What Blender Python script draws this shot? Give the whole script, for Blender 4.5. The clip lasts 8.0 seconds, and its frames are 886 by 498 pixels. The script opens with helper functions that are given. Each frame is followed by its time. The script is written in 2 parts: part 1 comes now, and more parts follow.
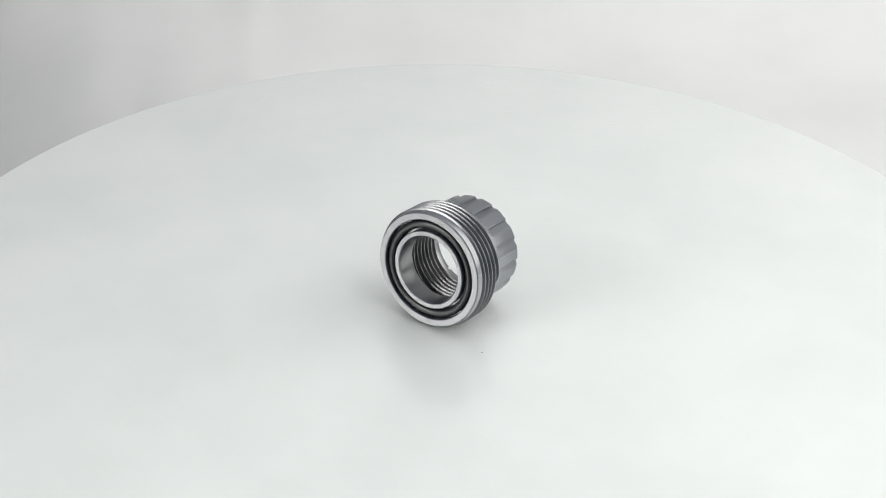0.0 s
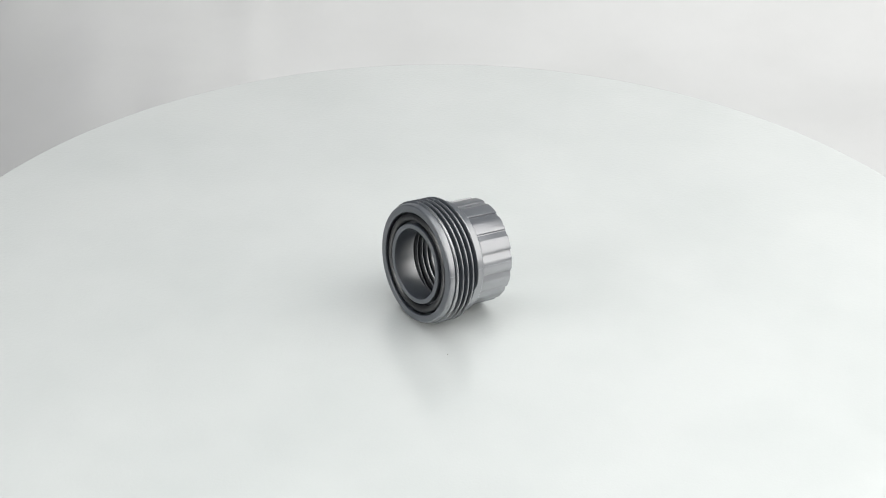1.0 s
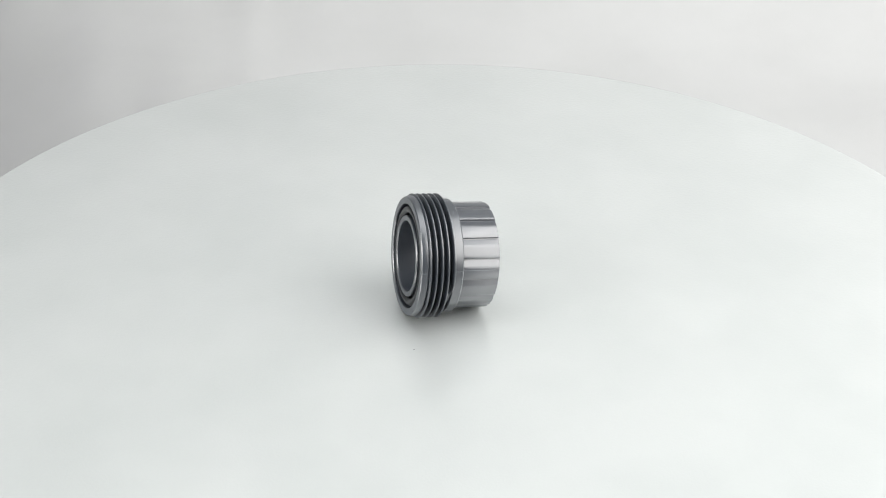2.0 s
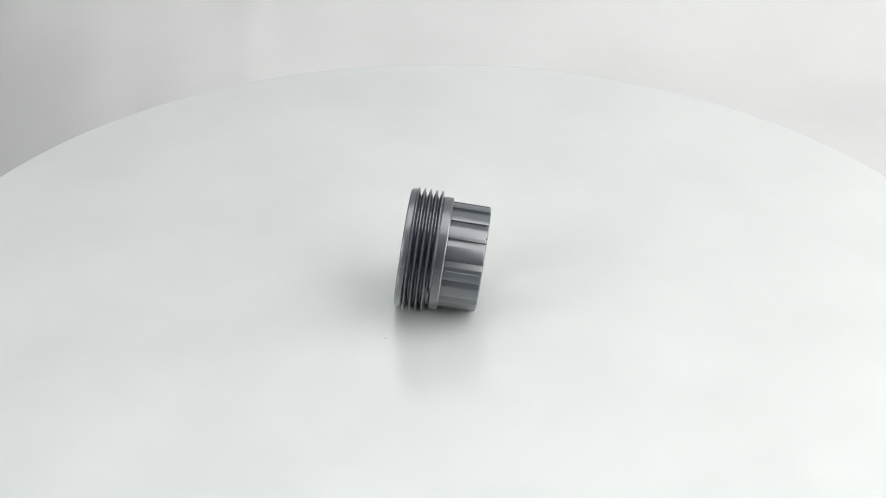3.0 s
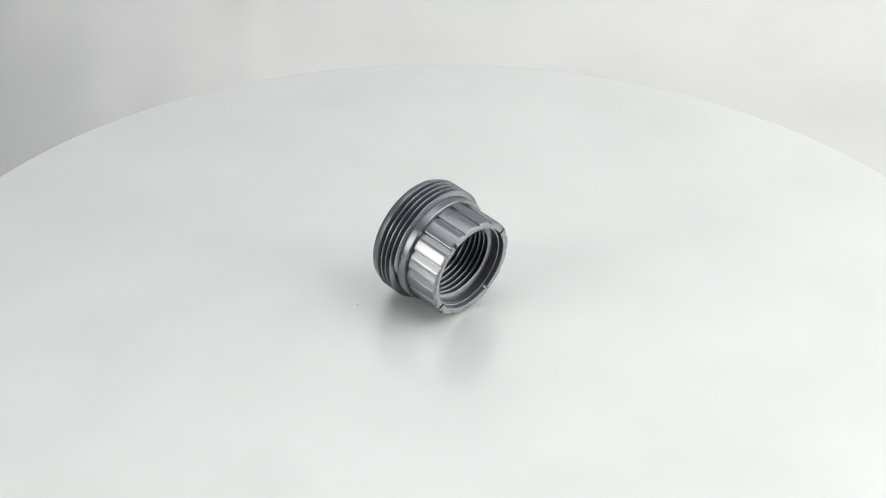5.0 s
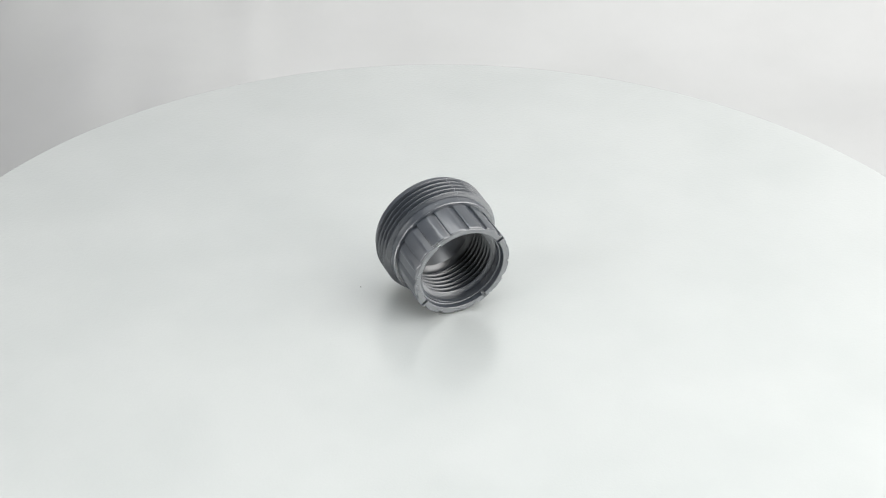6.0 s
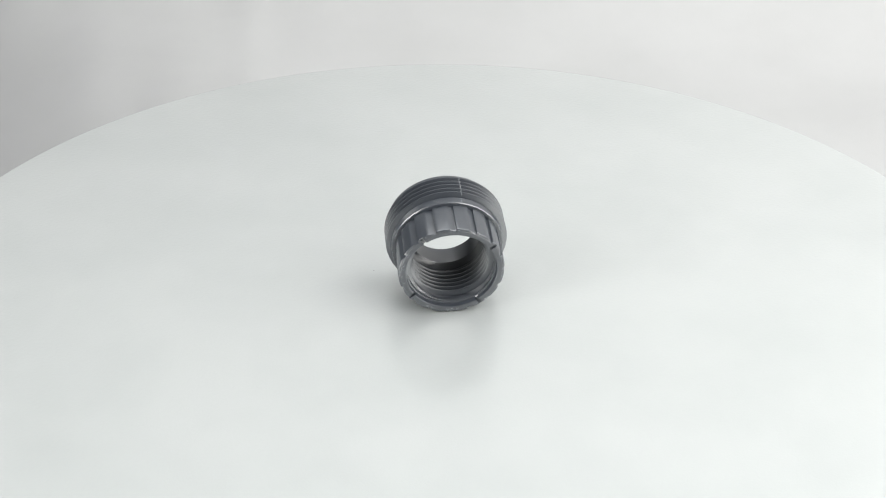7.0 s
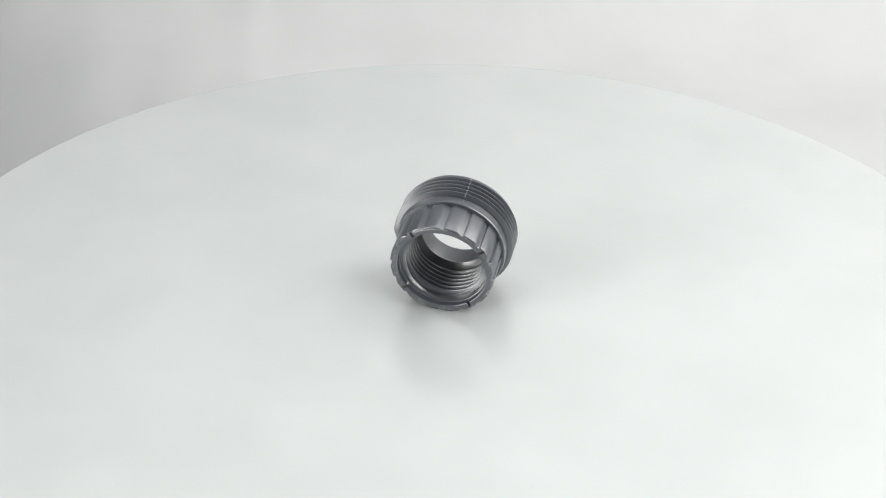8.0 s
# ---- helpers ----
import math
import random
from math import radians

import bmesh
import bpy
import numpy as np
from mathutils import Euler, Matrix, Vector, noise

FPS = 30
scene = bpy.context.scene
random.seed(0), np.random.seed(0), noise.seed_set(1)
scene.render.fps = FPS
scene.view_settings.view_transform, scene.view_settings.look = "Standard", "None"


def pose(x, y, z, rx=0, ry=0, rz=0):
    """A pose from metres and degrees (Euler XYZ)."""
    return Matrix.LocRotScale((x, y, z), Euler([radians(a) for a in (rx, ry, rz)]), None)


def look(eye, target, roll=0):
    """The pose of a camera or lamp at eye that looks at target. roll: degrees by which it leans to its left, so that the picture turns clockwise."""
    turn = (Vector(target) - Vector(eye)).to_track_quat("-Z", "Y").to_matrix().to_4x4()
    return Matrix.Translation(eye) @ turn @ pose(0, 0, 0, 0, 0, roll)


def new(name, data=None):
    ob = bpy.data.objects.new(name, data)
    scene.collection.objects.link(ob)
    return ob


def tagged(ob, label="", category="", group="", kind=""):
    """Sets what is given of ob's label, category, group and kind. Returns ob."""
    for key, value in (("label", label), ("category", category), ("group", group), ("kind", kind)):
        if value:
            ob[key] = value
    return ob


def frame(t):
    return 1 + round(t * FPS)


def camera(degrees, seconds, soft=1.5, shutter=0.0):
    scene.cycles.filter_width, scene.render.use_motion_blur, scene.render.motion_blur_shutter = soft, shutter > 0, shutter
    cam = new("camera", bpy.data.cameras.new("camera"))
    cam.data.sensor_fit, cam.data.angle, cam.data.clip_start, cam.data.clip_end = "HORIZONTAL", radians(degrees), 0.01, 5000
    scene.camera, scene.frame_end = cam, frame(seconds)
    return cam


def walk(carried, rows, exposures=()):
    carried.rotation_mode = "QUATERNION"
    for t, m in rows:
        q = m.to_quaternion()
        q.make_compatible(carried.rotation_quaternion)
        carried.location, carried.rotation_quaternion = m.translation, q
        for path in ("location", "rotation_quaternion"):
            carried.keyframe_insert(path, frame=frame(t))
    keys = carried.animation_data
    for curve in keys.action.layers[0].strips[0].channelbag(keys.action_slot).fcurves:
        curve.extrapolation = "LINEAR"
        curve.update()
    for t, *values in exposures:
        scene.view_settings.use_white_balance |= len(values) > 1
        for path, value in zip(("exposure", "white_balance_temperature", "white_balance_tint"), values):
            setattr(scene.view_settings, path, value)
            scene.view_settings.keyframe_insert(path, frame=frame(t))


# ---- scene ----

# ---- camera: a fixed tripod shot ----
cam = camera(36.17, 8.0, soft=1.1)
EYE = pose(0.0, -0.4535, 0.3033, 58.32, 0, 0.513) @ pose(0, 0, 0, 0, 0, 0.78)
walk(cam, [(0.0, EYE), (8.0, EYE)])

SPIN = -19.79            # turntable, degrees a second


# ---- light: a large softbox, a small one opposite and an added overhead fill ----
world = bpy.data.worlds.new("world")
world.use_nodes = True
scene.world = world
world.node_tree.nodes["Background"].inputs[0].default_value = (0.9, 0.95, 1.0, 1)
world.node_tree.nodes["Background"].inputs[1].default_value = 0.05
scene.view_settings.exposure = 0.0


def softbox(name, eye, target, width, height, watts, colour, spread=180):
    data = bpy.data.lights.new(name, "AREA")
    data.shape, data.size, data.size_y = "RECTANGLE", width, height
    data.energy, data.color = watts, colour
    data.spread = radians(spread)
    ob = new(name, data)
    ob.matrix_world = look(eye, target)
    return ob


softbox("softbox_right", (0.98, -0.27, 0.66), (0, 0, 0.03), 1.75, 1.35, 38.5, (1.0, 0.99, 0.973))
softbox("softbox_left", (-0.88, -0.50, 0.42), (0, 0, 0.03), 0.66, 0.62, 3.1, (1.0, 0.99, 0.973), 80)
# Added fill from above, softens shadows and lifts the upper ribs.
softbox("overhead_fill", (0.15, 0.20, 1.75), (0.15, 0.2, 0), 2.2, 1.5, 31.0, (0.97, 0.99, 1.0))


# ---- materials ----
def material(name):
    m = bpy.data.materials.new(name)
    m.use_nodes = True
    nodes, links = m.node_tree.nodes, m.node_tree.links
    return m, nodes, links, nodes["Principled BSDF"]


def add_noise(nodes, links, coords, scale, detail=4.0, rough=0.55):
    n = nodes.new("ShaderNodeTexNoise")
    n.inputs["Scale"].default_value, n.inputs["Detail"].default_value = scale, detail
    n.inputs["Roughness"].default_value = rough
    links.new(coords, n.inputs["Vector"])
    return n.outputs["Fac"]


def ramp(nodes, links, fac, stops):
    r = nodes.new("ShaderNodeValToRGB")
    while len(r.color_ramp.elements) < len(stops):
        r.color_ramp.elements.new(0.5)
    for e, (at, c) in zip(r.color_ramp.elements, stops):
        e.position, e.color = at, (*c, 1)
    links.new(fac, r.inputs["Fac"])
    return r.outputs["Color"]


def add_bump(nodes, links, height, distance, strength, under=None):
    b = nodes.new("ShaderNodeBump")
    b.inputs["Distance"].default_value, b.inputs["Strength"].default_value = distance, strength
    links.new(height, b.inputs["Height"])
    if under:
        links.new(under, b.inputs["Normal"])
    return b.outputs["Normal"]


def simple_material(name, low, high, scale, rough_low, rough_high, bump_scale, bump_distance, bump_strength, specular=0.5):
    m, nodes, links, shader = material(name)
    coords = nodes.new("ShaderNodeTexCoord").outputs["Object"]
    wide = add_noise(nodes, links, coords, scale)
    links.new(ramp(nodes, links, wide, [(0.3, low), (0.7, high)]), shader.inputs["Base Color"])
    worn = add_noise(nodes, links, coords, scale * 3.7, 6.0)
    links.new(ramp(nodes, links, worn, [(0.3, (rough_low,) * 3), (0.7, (rough_high,) * 3)]), shader.inputs["Roughness"])
    fine = add_noise(nodes, links, coords, bump_scale, 3.0)
    links.new(add_bump(nodes, links, fine, bump_distance, bump_strength), shader.inputs["Normal"])
    shader.inputs["Specular IOR Level"].default_value = specular
    return m


PVC = simple_material("grey_pvc", (0.027, 0.032, 0.040), (0.035, 0.041, 0.050), 90, 0.285, 0.325, 1300, 0.00006, 0.14, 1.0)
PVC.node_tree.nodes["Principled BSDF"].inputs["IOR"].default_value = 1.65
SCUFF = simple_material("scuffed_pvc_edge", (0.14, 0.148, 0.157), (0.24, 0.252, 0.265), 1500, 0.5, 0.7, 2500, 0.0001, 0.4)
RUBBER = simple_material("black_rubber", (0.006, 0.0065, 0.0075), (0.010, 0.011, 0.0125), 300, 0.30, 0.38, 3000, 0.00005, 0.2, 0.4)
CLOTH = simple_material("white_cotton", (0.366, 0.368, 0.366), (0.402, 0.404, 0.403), 7, 0.85, 0.95, 1400, 0.0004, 0.35, 0.2)
# Low colour stands in for the unlit room around the camera.
DIM = simple_material("dim_unseen_room", (0.11, 0.11, 0.108), (0.14, 0.14, 0.137), 3, 0.7, 0.85, 200, 0.0005, 0.3)
PLASTER = simple_material("pale_wall_paint", (0.42, 0.42, 0.415), (0.48, 0.48, 0.475), 3, 0.7, 0.85, 200, 0.0005, 0.3)
CRUMB = simple_material("dark_crumb", (0.10, 0.10, 0.10), (0.2, 0.2, 0.19), 800, 0.5, 0.7, 2000, 0.0001, 0.3)


def disc_material():
    """White lacquered sheet with a fine hammered grain and faint smears."""
    m, nodes, links, shader = material("white_lacquered_sheet")
    coords = nodes.new("ShaderNodeTexCoord").outputs["Object"]
    smears = add_noise(nodes, links, coords, 14, 3.0)
    links.new(ramp(nodes, links, smears, [(0.30, (0.510, 0.536, 0.529)), (0.62, (0.552, 0.575, 0.568))]), shader.inputs["Base Color"])
    patches = add_noise(nodes, links, coords, 45, 5.0)
    links.new(ramp(nodes, links, patches, [(0.3, (0.285,) * 3), (0.7, (0.335,) * 3)]), shader.inputs["Roughness"])
    grain = add_noise(nodes, links, coords, 1100, 2.0)
    pits = add_noise(nodes, links, coords, 620, 1.5)
    n = add_bump(nodes, links, grain, 0.0004, 0.10)
    links.new(n, shader.inputs["Normal"])
    links.new(add_bump(nodes, links, pits, 0.0010, 0.13, n), shader.inputs["Coat Normal"])
    shader.inputs["Coat Weight"].default_value, shader.inputs["Coat Roughness"].default_value = 1.0, 0.06
    shader.inputs["Coat IOR"].default_value = 1.6
    shader.inputs["Metallic"].default_value = 0.44
    return m


DISC = disc_material()


# ---- mesh helpers ----
def finish(name, bm, mat, sharp=32):
    bmesh.ops.recalc_face_normals(bm, faces=bm.faces)
    for f in bm.faces:
        f.smooth = True
    for e in bm.edges:
        e.smooth = not (len(e.link_faces) == 2 and e.calc_face_angle(0) > radians(sharp))
    me = bpy.data.meshes.new(name)
    bm.to_mesh(me)
    bm.free()
    me.materials.append(mat)
    return me


def part(name, bm, mat, parent, label="", m=None, sharp=32):
    ob = new(name, finish(name, bm, mat, sharp))
    ob.parent = parent
    if m is not None:
        ob.matrix_basis = m
    return tagged(ob, label)


def grid_faces(bm, rows, close_u=False, close_v=False):
    """Faces between rows of vertices."""
    n, k = len(rows), len(rows[0])
    for i in range(n if close_u else n - 1):
        for j in range(k if close_v else k - 1):
            quad = (rows[i][j], rows[i][(j + 1) % k], rows[(i + 1) % n][(j + 1) % k], rows[(i + 1) % n][j])
            bm.faces.new(quad)


def around(s, r, a):
    """A point of the fitting: s along its axis, r from it, at the angle a (millimetres, degrees)."""
    return Vector((s, r * math.cos(radians(a)), r * math.sin(radians(a)))) / 1000


# ---- the setting ----
DROP = 0.14              # height of the turntable's top over the sheet


def backdrop():
    """A cotton sheet over the table that sweeps up behind it, with soft folds."""
    bm = bmesh.new()
    rows = []
    for i in range(361):
        u = i / 180 - 1
        x = 1.3 * (0.3 * u + 0.7 * u ** 3)
        row = []
        for j in range(201):
            v = 2.9 * j / 200          # length along the sheet
            flat, r = 1.45, 0.35
            if v < flat:
                y, z, ny, nz = -0.95 + v, 0.0, 0.0, 1.0
            elif v < flat + r * math.pi / 2:
                a = (v - flat) / r
                y, z, ny, nz = 0.50 + r * math.sin(a), r - r * math.cos(a), -math.sin(a), math.cos(a)
            else:
                y, z, ny, nz = 0.50 + r, r + v - flat - r * math.pi / 2, -1.0, 0.0
            grow = min(1.0, max(0.0, (v - 1.05) / 0.35))
            lift = 0.006 * noise.noise(Vector((x * 3.1, v * 1.3, 2.0))) + 0.0025 * noise.noise(Vector((x * 9, v * 2.5, 7.0)))
            for at, lean, wide, high in ((-0.173, 0.14, 0.016, 0.0020), (-0.300, 0.14, 0.022, 0.0012), (-0.235, 0.22, 0.040, 0.002), (0.42, -0.15, 0.03, 0.003)):
                lift += high * math.exp(-((x - at - lean * (1.55 - v)) / wide) ** 2)
            lift *= grow
            # beyond the table's edge a slack fold hangs, sloped to shade the left corner
            edge = (-0.76 * (x + 0.231) - 0.65 * (v - 1.407)) / 0.03
            hang = min(1.0, max(0.0, (-0.17 - x) / 0.07))
            lift -= min(0.62, 0.68 * 0.03 * hang * math.log1p(math.exp(min(edge, 40.0))))
            row.append(bm.verts.new((x, y + ny * lift, z - DROP + nz * lift)))
        rows.append(row)
    grid_faces(bm, rows)
    ob = new("backdrop", finish("backdrop", bm, CLOTH, 180))
    tagged(ob, "white cotton sheet sweeping up behind the turntable, softly creased", "backdrop", kind="structure")
    solid = ob.modifiers.new("thickness", "SOLIDIFY")
    solid.thickness, solid.offset = 0.002, -1
    return ob


def slab(name, low, high, mat, label, category):
    bm = bmesh.new()
    bmesh.ops.create_cube(bm, size=1.0)
    for v in bm.verts:
        v.co = Vector([(l + h) / 2 + c * (h - l) for l, h, c in zip(low, high, v.co)])
    ob = new(name, finish(name, bm, mat))
    return tagged(ob, label, category, kind="structure")


backdrop()
# Unseen room shell, added to close the set; dark sides limit bounce light.
slab("floor", (-2.2, -2.2, -0.95), (2.2, 2.2, -0.80), DIM, "unseen floor under the table, kept dark to cut fill", "floor")
slab("wall_north", (-2.2, 2.2, -0.80), (2.2, 2.3, 2.0), PLASTER, "pale painted studio wall behind the sheet", "wall")
slab("wall_south", (-2.2, -2.3, -0.80), (2.2, -2.2, 2.0), DIM, "unseen wall closing the set, kept dark to cut fill", "wall")
slab("wall_east", (2.2, -2.3, -0.80), (2.3, 2.3, 2.0), DIM, "unseen wall closing the set, kept dark to cut fill", "wall")
slab("wall_west", (-2.3, -2.3, -0.80), (-2.2, 2.3, 2.0), DIM, "unseen wall closing the set, kept dark to cut fill", "wall")
slab("ceiling", (-2.3, -2.3, 2.0), (2.3, 2.3, 2.1), PLASTER, "pale painted studio ceiling", "ceiling")
slab("table", (-0.165, -1.0, -0.80), (1.35, 0.50, -DROP - 0.0035), PLASTER, "plain table under the white sheet", "table")


# ---- turntable ----
def lathe_z(profile, segments):
    bm = bmesh.new()
    rows = []
    for i in range(segments):
        a = 2 * math.pi * i / segments
        rows.append([bm.verts.new((r * math.cos(a), r * math.sin(a), z)) for r, z in profile])
    grid_faces(bm, rows, close_u=True)
    for at in (0, -1):
        if profile[at][0] > 0:
            bm.faces.new([row[at] for row in rows])
    return bm


def turntable():
    thing = tagged(new("turntable"), "white round turntable with a finely grained lacquered top, slowly turning", "turntable")
    thing.location = (0, 0, -DROP)
    rim, edge = 0.2323, [(0.2323 - 0.003 + 0.003 * math.sin(a), -0.003 + 0.003 * math.cos(a)) for a in [math.pi / 2 * k / 6 for k in range(7)]]
    part("disc", lathe_z(edge + [(rim, -0.010), (rim - 0.002, -0.012)], 256), DISC, thing, m=pose(0, 0, DROP), sharp=50)
    part("base", lathe_z([(0.10, DROP - 0.012), (0.10, 0.075), (0.115, 0.065), (0.115, 0.004), (0.112, 0.0015)], 96), PLASTER, thing, "plain round base", sharp=40)
    return thing


# ---- pipe fitting: a threaded union end with its ring seal ----
AXIS = pose(0, 0, 0.02438) @ pose(0, 0, 0, 0, 6.85, 0)
NOTCHES = (36.0, 126.0, 216.0, 306.0)
NOTCH_HALF, END = 2.0, 31.8


def angles(step=2.5):
    out = {round(step * k, 3) for k in range(int(360 / step))}
    for n in NOTCHES:
        out = {a for a in out if abs(a - n) > NOTCH_HALF + 0.2}
        out |= {n - NOTCH_HALF - 0.04, n - NOTCH_HALF + 0.04, n, n + NOTCH_HALF - 0.04, n + NOTCH_HALF + 0.04}
    return sorted(out)


def notched(s, r, a):
    """The slots in the end face, deepest at the bore."""
    return min(s, 30.4 + 0.30 * max(0.0, r - 17.7)) if any(abs((a - n + 180) % 360 - 180) < NOTCH_HALF for n in NOTCHES) else s


def fitting_body():
    """The turned profile, once round: outside from the seal face to the end, then back through the bore."""
    profile = [(3.6, 20.26), (0.25, 20.26), (0.0, 20.5), (0.0, 22.75), (0.3, 23.1), (1.2, 23.4), (2.4, 23.45), (2.8, 23.1),
               (3.1, 20.95), (12.9, 20.95), (13.15, 21.8), (13.4, 22.15), (16.5, 22.15), (16.85, 21.9), (16.9, 21.5), (16.95, 19.95),
               (31.3, 19.9), (31.7, 19.75), (31.8, 19.6), (31.8, 18.0), (31.65, 17.75), (29.9, 17.45), (29.75, 17.0), (28.3, 16.95), (27.8, 17.05),
               (10.6, 17.0), (9.9, 15.2), (8.9, 13.85), (8.4, 13.77), (0.3, 13.77), (0.0, 14.0), (0.0, 15.5), (0.25, 15.74), (3.6, 15.74)]
    bm = bmesh.new()
    rows = [[bm.verts.new(around(notched(s, r, a), r, a)) for s, r in profile] for a in angles()]
    grid_faces(bm, rows, close_u=True, close_v=True)
    return bm


def helix(start, turns, pitch, root, crest, foot, top, phase, fade=45.0):
    """A right-handed ridge that rises from root to crest and runs out at both ends."""
    bm = bmesh.new()
    rows, steps = [], int(turns * 96)
    for i in range(steps + 1):
        a = 360 * turns * i / steps
        k = min(1.0, a / fade, (360 * turns - a) / fade)
        k = max(0.02, k * k * (3 - 2 * k))
        s, r = start + pitch * a / 360, root + (crest - root) * k
        sink = root - 0.25 * (1 if crest > root else -1)
        t = top * (0.4 + 0.6 * k)
        rows.append([bm.verts.new(around(s + ds, rr, a + phase)) for ds, rr in
                     ((-foot, sink), (-foot, root), (-t, r - 0.12 * (r - root)), (-t * 0.4, r), (t * 0.4, r), (t, r - 0.12 * (r - root)), (foot, root), (foot, sink))])
    grid_faces(bm, rows, close_v=True)
    bm.faces.new(rows[0]), bm.faces.new(rows[-1])
    return bm


def rib(middle):
    """A raised grip pad: steep on one flank, a long ramp on the other, cut where it meets a notch."""
    shape = [(-13.6, 19.7), (-13.5, 19.93), (-10.5, 20.28), (-7.6, 20.66), (-7.0, 20.75), (-3.6, 20.75), (0, 20.75), (3.6, 20.75), (6.7, 20.75), (7.3, 20.68), (7.75, 19.93), (7.85, 19.7)]
    turns = [d for d, r in shape]
    for n in NOTCHES:
        d = (n - middle + 180) % 360 - 180
        if -8 < d < 7:
            turns = [q for q in turns if abs(q - d) > NOTCH_HALF + 0.2] + [d - NOTCH_HALF - 0.04, d - NOTCH_HALF + 0.04, d, d + NOTCH_HALF - 0.04, d + NOTCH_HALF + 0.04]
    bm = bmesh.new()
    rows = []
    for d in sorted(turns):
        r = float(np.interp(d, [q[0] for q in shape], [q[1] for q in shape]))
        a = middle + d
        rows.append([bm.verts.new(around(notched(s, rr, a), rr, a)) for s, rr in
                     ((16.7, 19.4), (16.7, r), (30.9, r), (31.45, r - 0.16), (31.66, max(r - 0.5, 19.6)), (31.66, 19.4))])
    grid_faces(bm, rows, close_v=True)
    bm.faces.new(rows[0]), bm.faces.new(rows[-1])
    return bm


def seal_ring(middle, tube, s):
    bm = bmesh.new()
    rows = [[bm.verts.new(around(s + tube * math.cos(b), middle + tube * math.sin(b), 3.0 * i)) for b in [2 * math.pi * k / 28 for k in range(28)]] for i in range(120)]
    grid_faces(bm, rows, close_u=True, close_v=True)
    return bm


def strip(points, wide, high):
    """A thin raised bead along (s, r, angle) points, wide in degrees."""
    bm = bmesh.new()
    rows = [[bm.verts.new(around(s, rr, a + d)) for d, rr in ((-wide, r - 0.2), (-wide * 0.6, r + high * 0.7), (0, r + high), (wide * 0.6, r + high * 0.7), (wide, r - 0.2))] for s, r, a in points]
    grid_faces(bm, rows, close_v=True)
    bm.faces.new(rows[0]), bm.faces.new(rows[-1])
    return bm


def arc_bead(a0, a1, s, r, half, high, rough, s_end=None):
    """A ragged bead that runs round the axis at s, from the angle a0 to a1; high below nought points inwards."""
    bm = bmesh.new()
    rows, n, s_end = [], 7, s if s_end is None else s_end
    for i in range(n + 1):
        k = math.sin(math.pi * (0.06 + 0.88 * i / n)) * (1 + rough * noise.noise(Vector((a0, i * 1.7, s))))
        a = a0 + (a1 - a0) * i / n
        rows.append([bm.verts.new(around(s + (s_end - s) * i / n + ds * half * k, r + up * high * k, a)) for ds, up in ((-1, -0.6), (-0.7, 0.7), (0, 1), (0.7, 0.7), (1, -0.6))])
    grid_faces(bm, rows, close_v=True)
    bm.faces.new(rows[0]), bm.faces.new(rows[-1])
    return bm


def face_bar(a, r0, r1, half):
    """A raised bar of the cast marking on the end face."""
    bm = bmesh.new()
    rows = [[bm.verts.new(around(s, r, a + d)) for s, d in ((END - 0.1, -half), (END + 0.10, -half * 0.8), (END + 0.10, half * 0.8), (END - 0.1, half))] for r in (r0, r1)]
    grid_faces(bm, rows, close_v=True)
    bm.faces.new(rows[0]), bm.faces.new(rows[-1])
    return bm


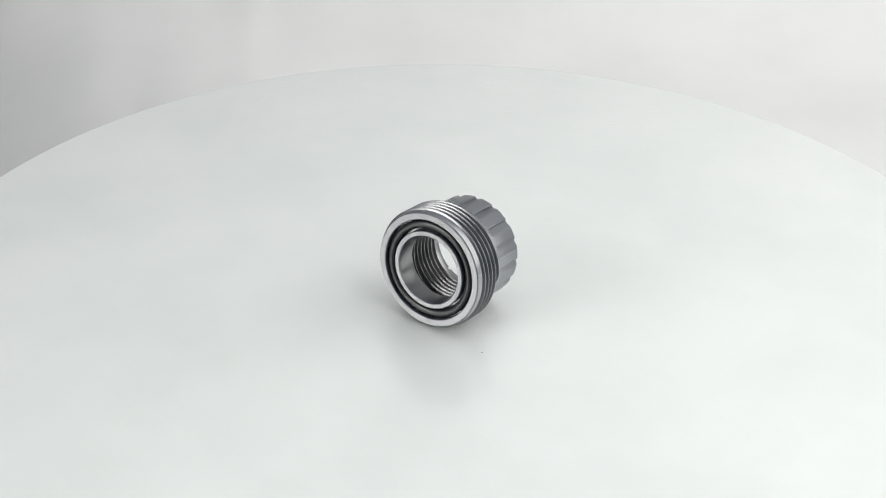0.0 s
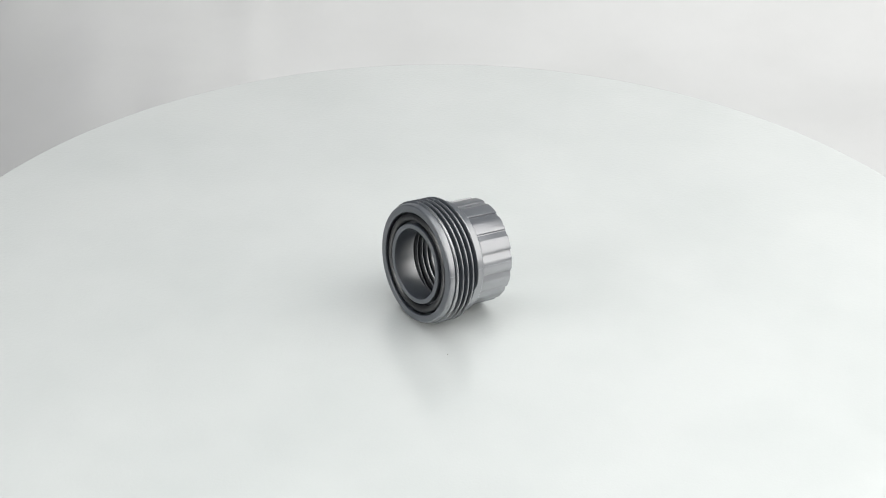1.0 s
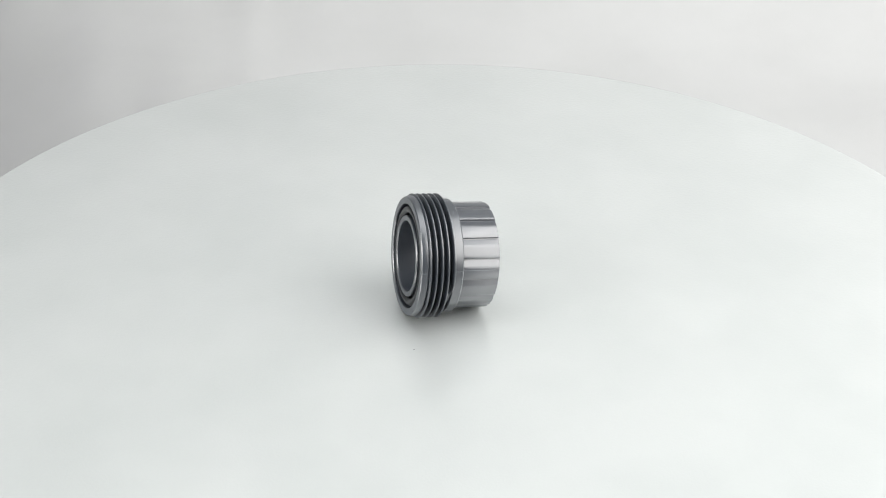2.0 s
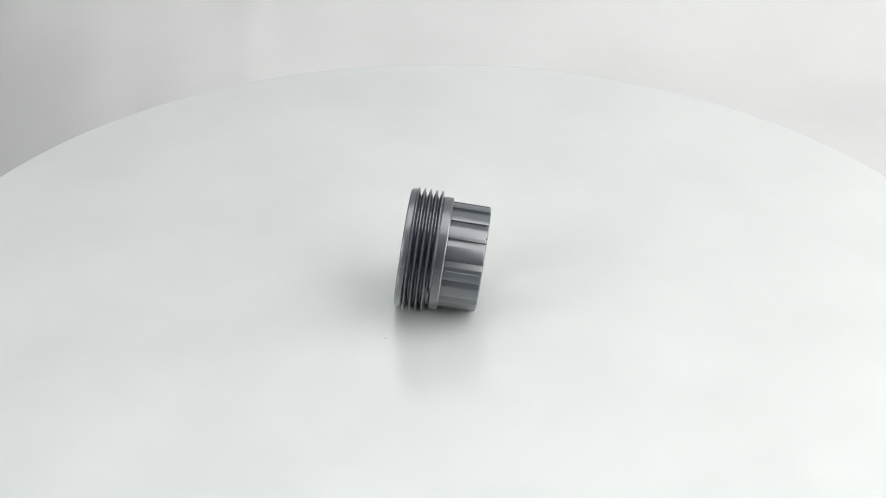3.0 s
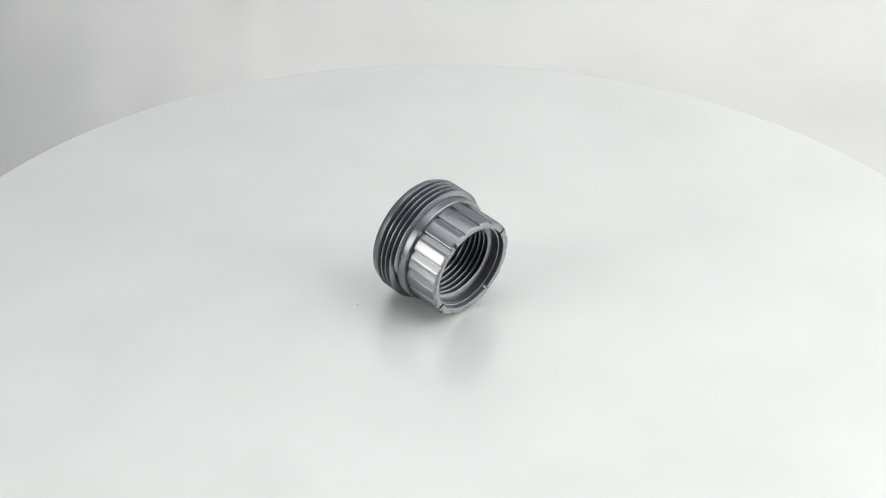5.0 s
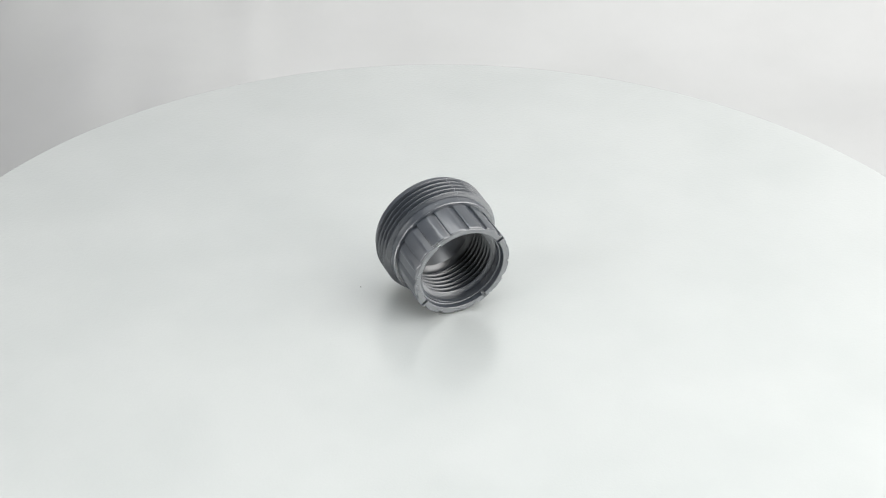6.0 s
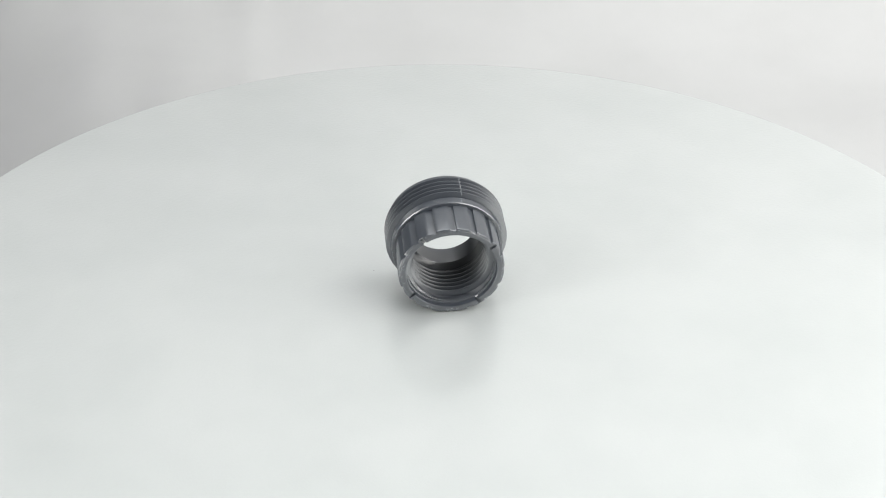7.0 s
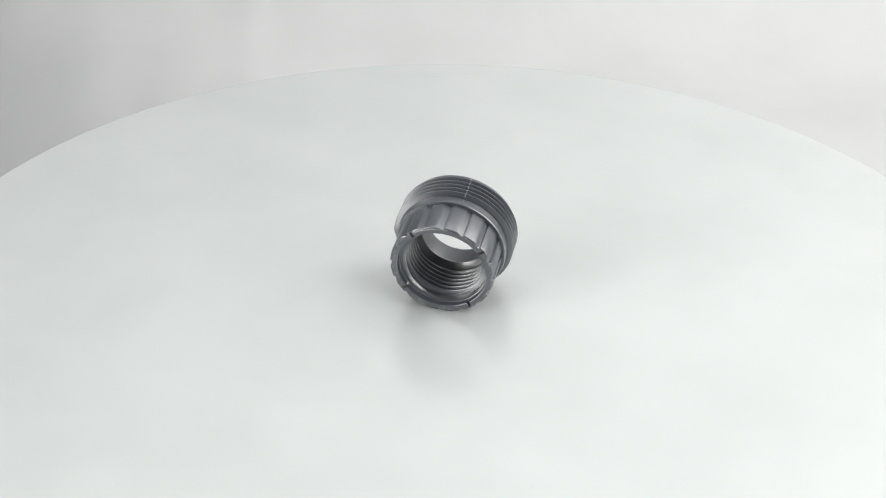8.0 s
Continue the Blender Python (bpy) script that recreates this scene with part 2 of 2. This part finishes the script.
def pipe_fitting():
    thing = tagged(new("pipe_fitting"), "dark grey plastic pipe union end with threads and black seal", "pipe fitting")
    part("body", fitting_body(), PVC, thing, m=AXIS, sharp=30)
    part("outer_thread", helix(1.90, 4.78, 2.34, 21.0, 24.2, 1.0, 0.34, -80, 28), PVC, thing, "coarse outer screw thread", AXIS, 40)
    part("inner_thread", helix(10.9, 7.2, 2.31, 17.05, 15.05, 1.0, 0.30, 214, 150), PVC, thing, "inner screw thread in the bore", AXIS, 40)
    part("seal_ring", seal_ring(18.1, 1.62, 2.0), RUBBER, thing, "black rubber ring seal in the face groove", AXIS, 180)
    for k in range(16):
        part("rib", rib(101.25 + 22.5 * k), PVC, thing, m=AXIS, sharp=25)
    for a in (166.0, 77.2):
        part("mould_seam", strip([(0.4, 23.13, a), (1.2, 23.4, a), (2.35, 23.45, a)], 0.4, 0.07), SCUFF, thing, "pale moulding seam", AXIS)
        part("mould_seam", strip([(13.5, 22.15, a), (15, 22.15, a), (16.5, 22.15, a)], 0.4, 0.07), SCUFF, thing, "pale moulding seam", AXIS)
        if a > 100:
            part("mould_seam", strip([(17.1, 20.72, a), (24, 20.72, a + 0.3), (30.9, 20.72, a)], 0.35, 0.07), SCUFF, thing, "pale moulding seam", AXIS)
        for k in range(5 if a < 100 else 0):
            at = 2.8 + 2.34 * ((a - 60) / 360 + k)
            if 2.2 < at < 12.4:
                part("mould_seam", strip([(at - 0.62, 23.2, a), (at - 0.34, 23.9, a + 0.1), (at - 0.12, 24.2, a + 0.2), (at + 0.12, 24.2, a + 0.1), (at + 0.34, 23.9, a), (at + 0.62, 23.2, a)], 0.5, 0.09), SCUFF, thing, "pale moulding seam", AXIS)
    part("scratch", arc_bead(99, 105, 15.3, 22.1, 0.14, 0.16, 0.5, 14.7), SCUFF, thing, "pale scratch on the collar", AXIS)
    rng = random.Random(4)
    for k in range(16):
        a = 90 + 22.5 * k + rng.uniform(-3, 3)
        for n in range(rng.choice((1, 2, 2))):
            b = a + rng.uniform(3, 8) * n
            part("moulding_burr", arc_bead(b, b + rng.uniform(1.5, 5.5), 16.8 + rng.uniform(-0.1, 0.12), 21.75, rng.uniform(0.12, 0.3), rng.uniform(0.22, 0.4), 0.9), SCUFF, thing, "pale ragged burr", AXIS)
    for k in range(18):
        a, wide = rng.uniform(0, 360), rng.uniform(0.3, 1.2)
        part("moulding_burr", strip([(31.45, 20.45, a), (31.6, 20.2, a), (31.68, 20.0, a)], wide, rng.uniform(0.05, 0.15)), SCUFF, thing, "pale ragged burr", AXIS)
    # cast marking on the end face, too small to read
    for at, wide in ((241.5, 1.4), (247.5, 1.0), (266.5, 1.5), (272, 1.3), (278.5, 1.3), (152.5, 1.5), (168.5, 1.2), (174, 1.2), (184.5, 1.4), (194, 0.9)):
        low = 18.45 + 0.2 * rng.random()
        for d, r0, r1, half in ((-wide, low, low + 1.0, 0.32), (wide, low + rng.choice((0, 0.35)), low + 1.0, 0.3), (0, low + rng.choice((0, 0.45, 0.7)), low + 0.28 + 0.7 * rng.random(), 0.9)):
            part("marking_bar", face_bar(at + d, r0, max(r1, r0 + 0.25), half), SCUFF, thing, "raised marking bar", AXIS)
    part("thread_lead", arc_bead(226, 266, 28.1, 16.95, 0.16, -0.22, 0.3, 29.3), PVC, thing, "thin sliver of plastic at the thread mouth", AXIS)
    return thing


def crumb(at, size, label):
    bm = bmesh.new()
    bmesh.ops.create_icosphere(bm, subdivisions=2, radius=size)
    for v in bm.verts:
        v.co *= 1 + 0.5 * noise.noise(v.co * 1800 + Vector((*at, 0)) * 900)
        v.co.z *= 0.6
    low = min(v.co.z for v in bm.verts)
    for v in bm.verts:
        v.co.z -= low
    ob = new("crumb", finish("crumb", bm, CRUMB))
    ob.location = (*at, 0)
    return tagged(ob, label, "crumb")


TURNTABLE = turntable()
FITTING = pipe_fitting()
CRUMBS = [(crumb((0.01156, -0.03633), 0.00028, "tiny grey crumb lying on the white turntable"), (0.01156, -0.03633))]


# ---- what moves ----
def motions():
    times = [0.25 * k for k in range(33)]
    for thing, rest in [(TURNTABLE, pose(0, 0, -DROP)), (FITTING, pose(-0.00962, -0.01723, 0, 0, 0, 55.37))] + [(ob, pose(*at, 0)) for ob, at in CRUMBS]:
        walk(thing, [(t, pose(0, 0, 0, 0, 0, SPIN * t) @ rest) for t in times])


motions()
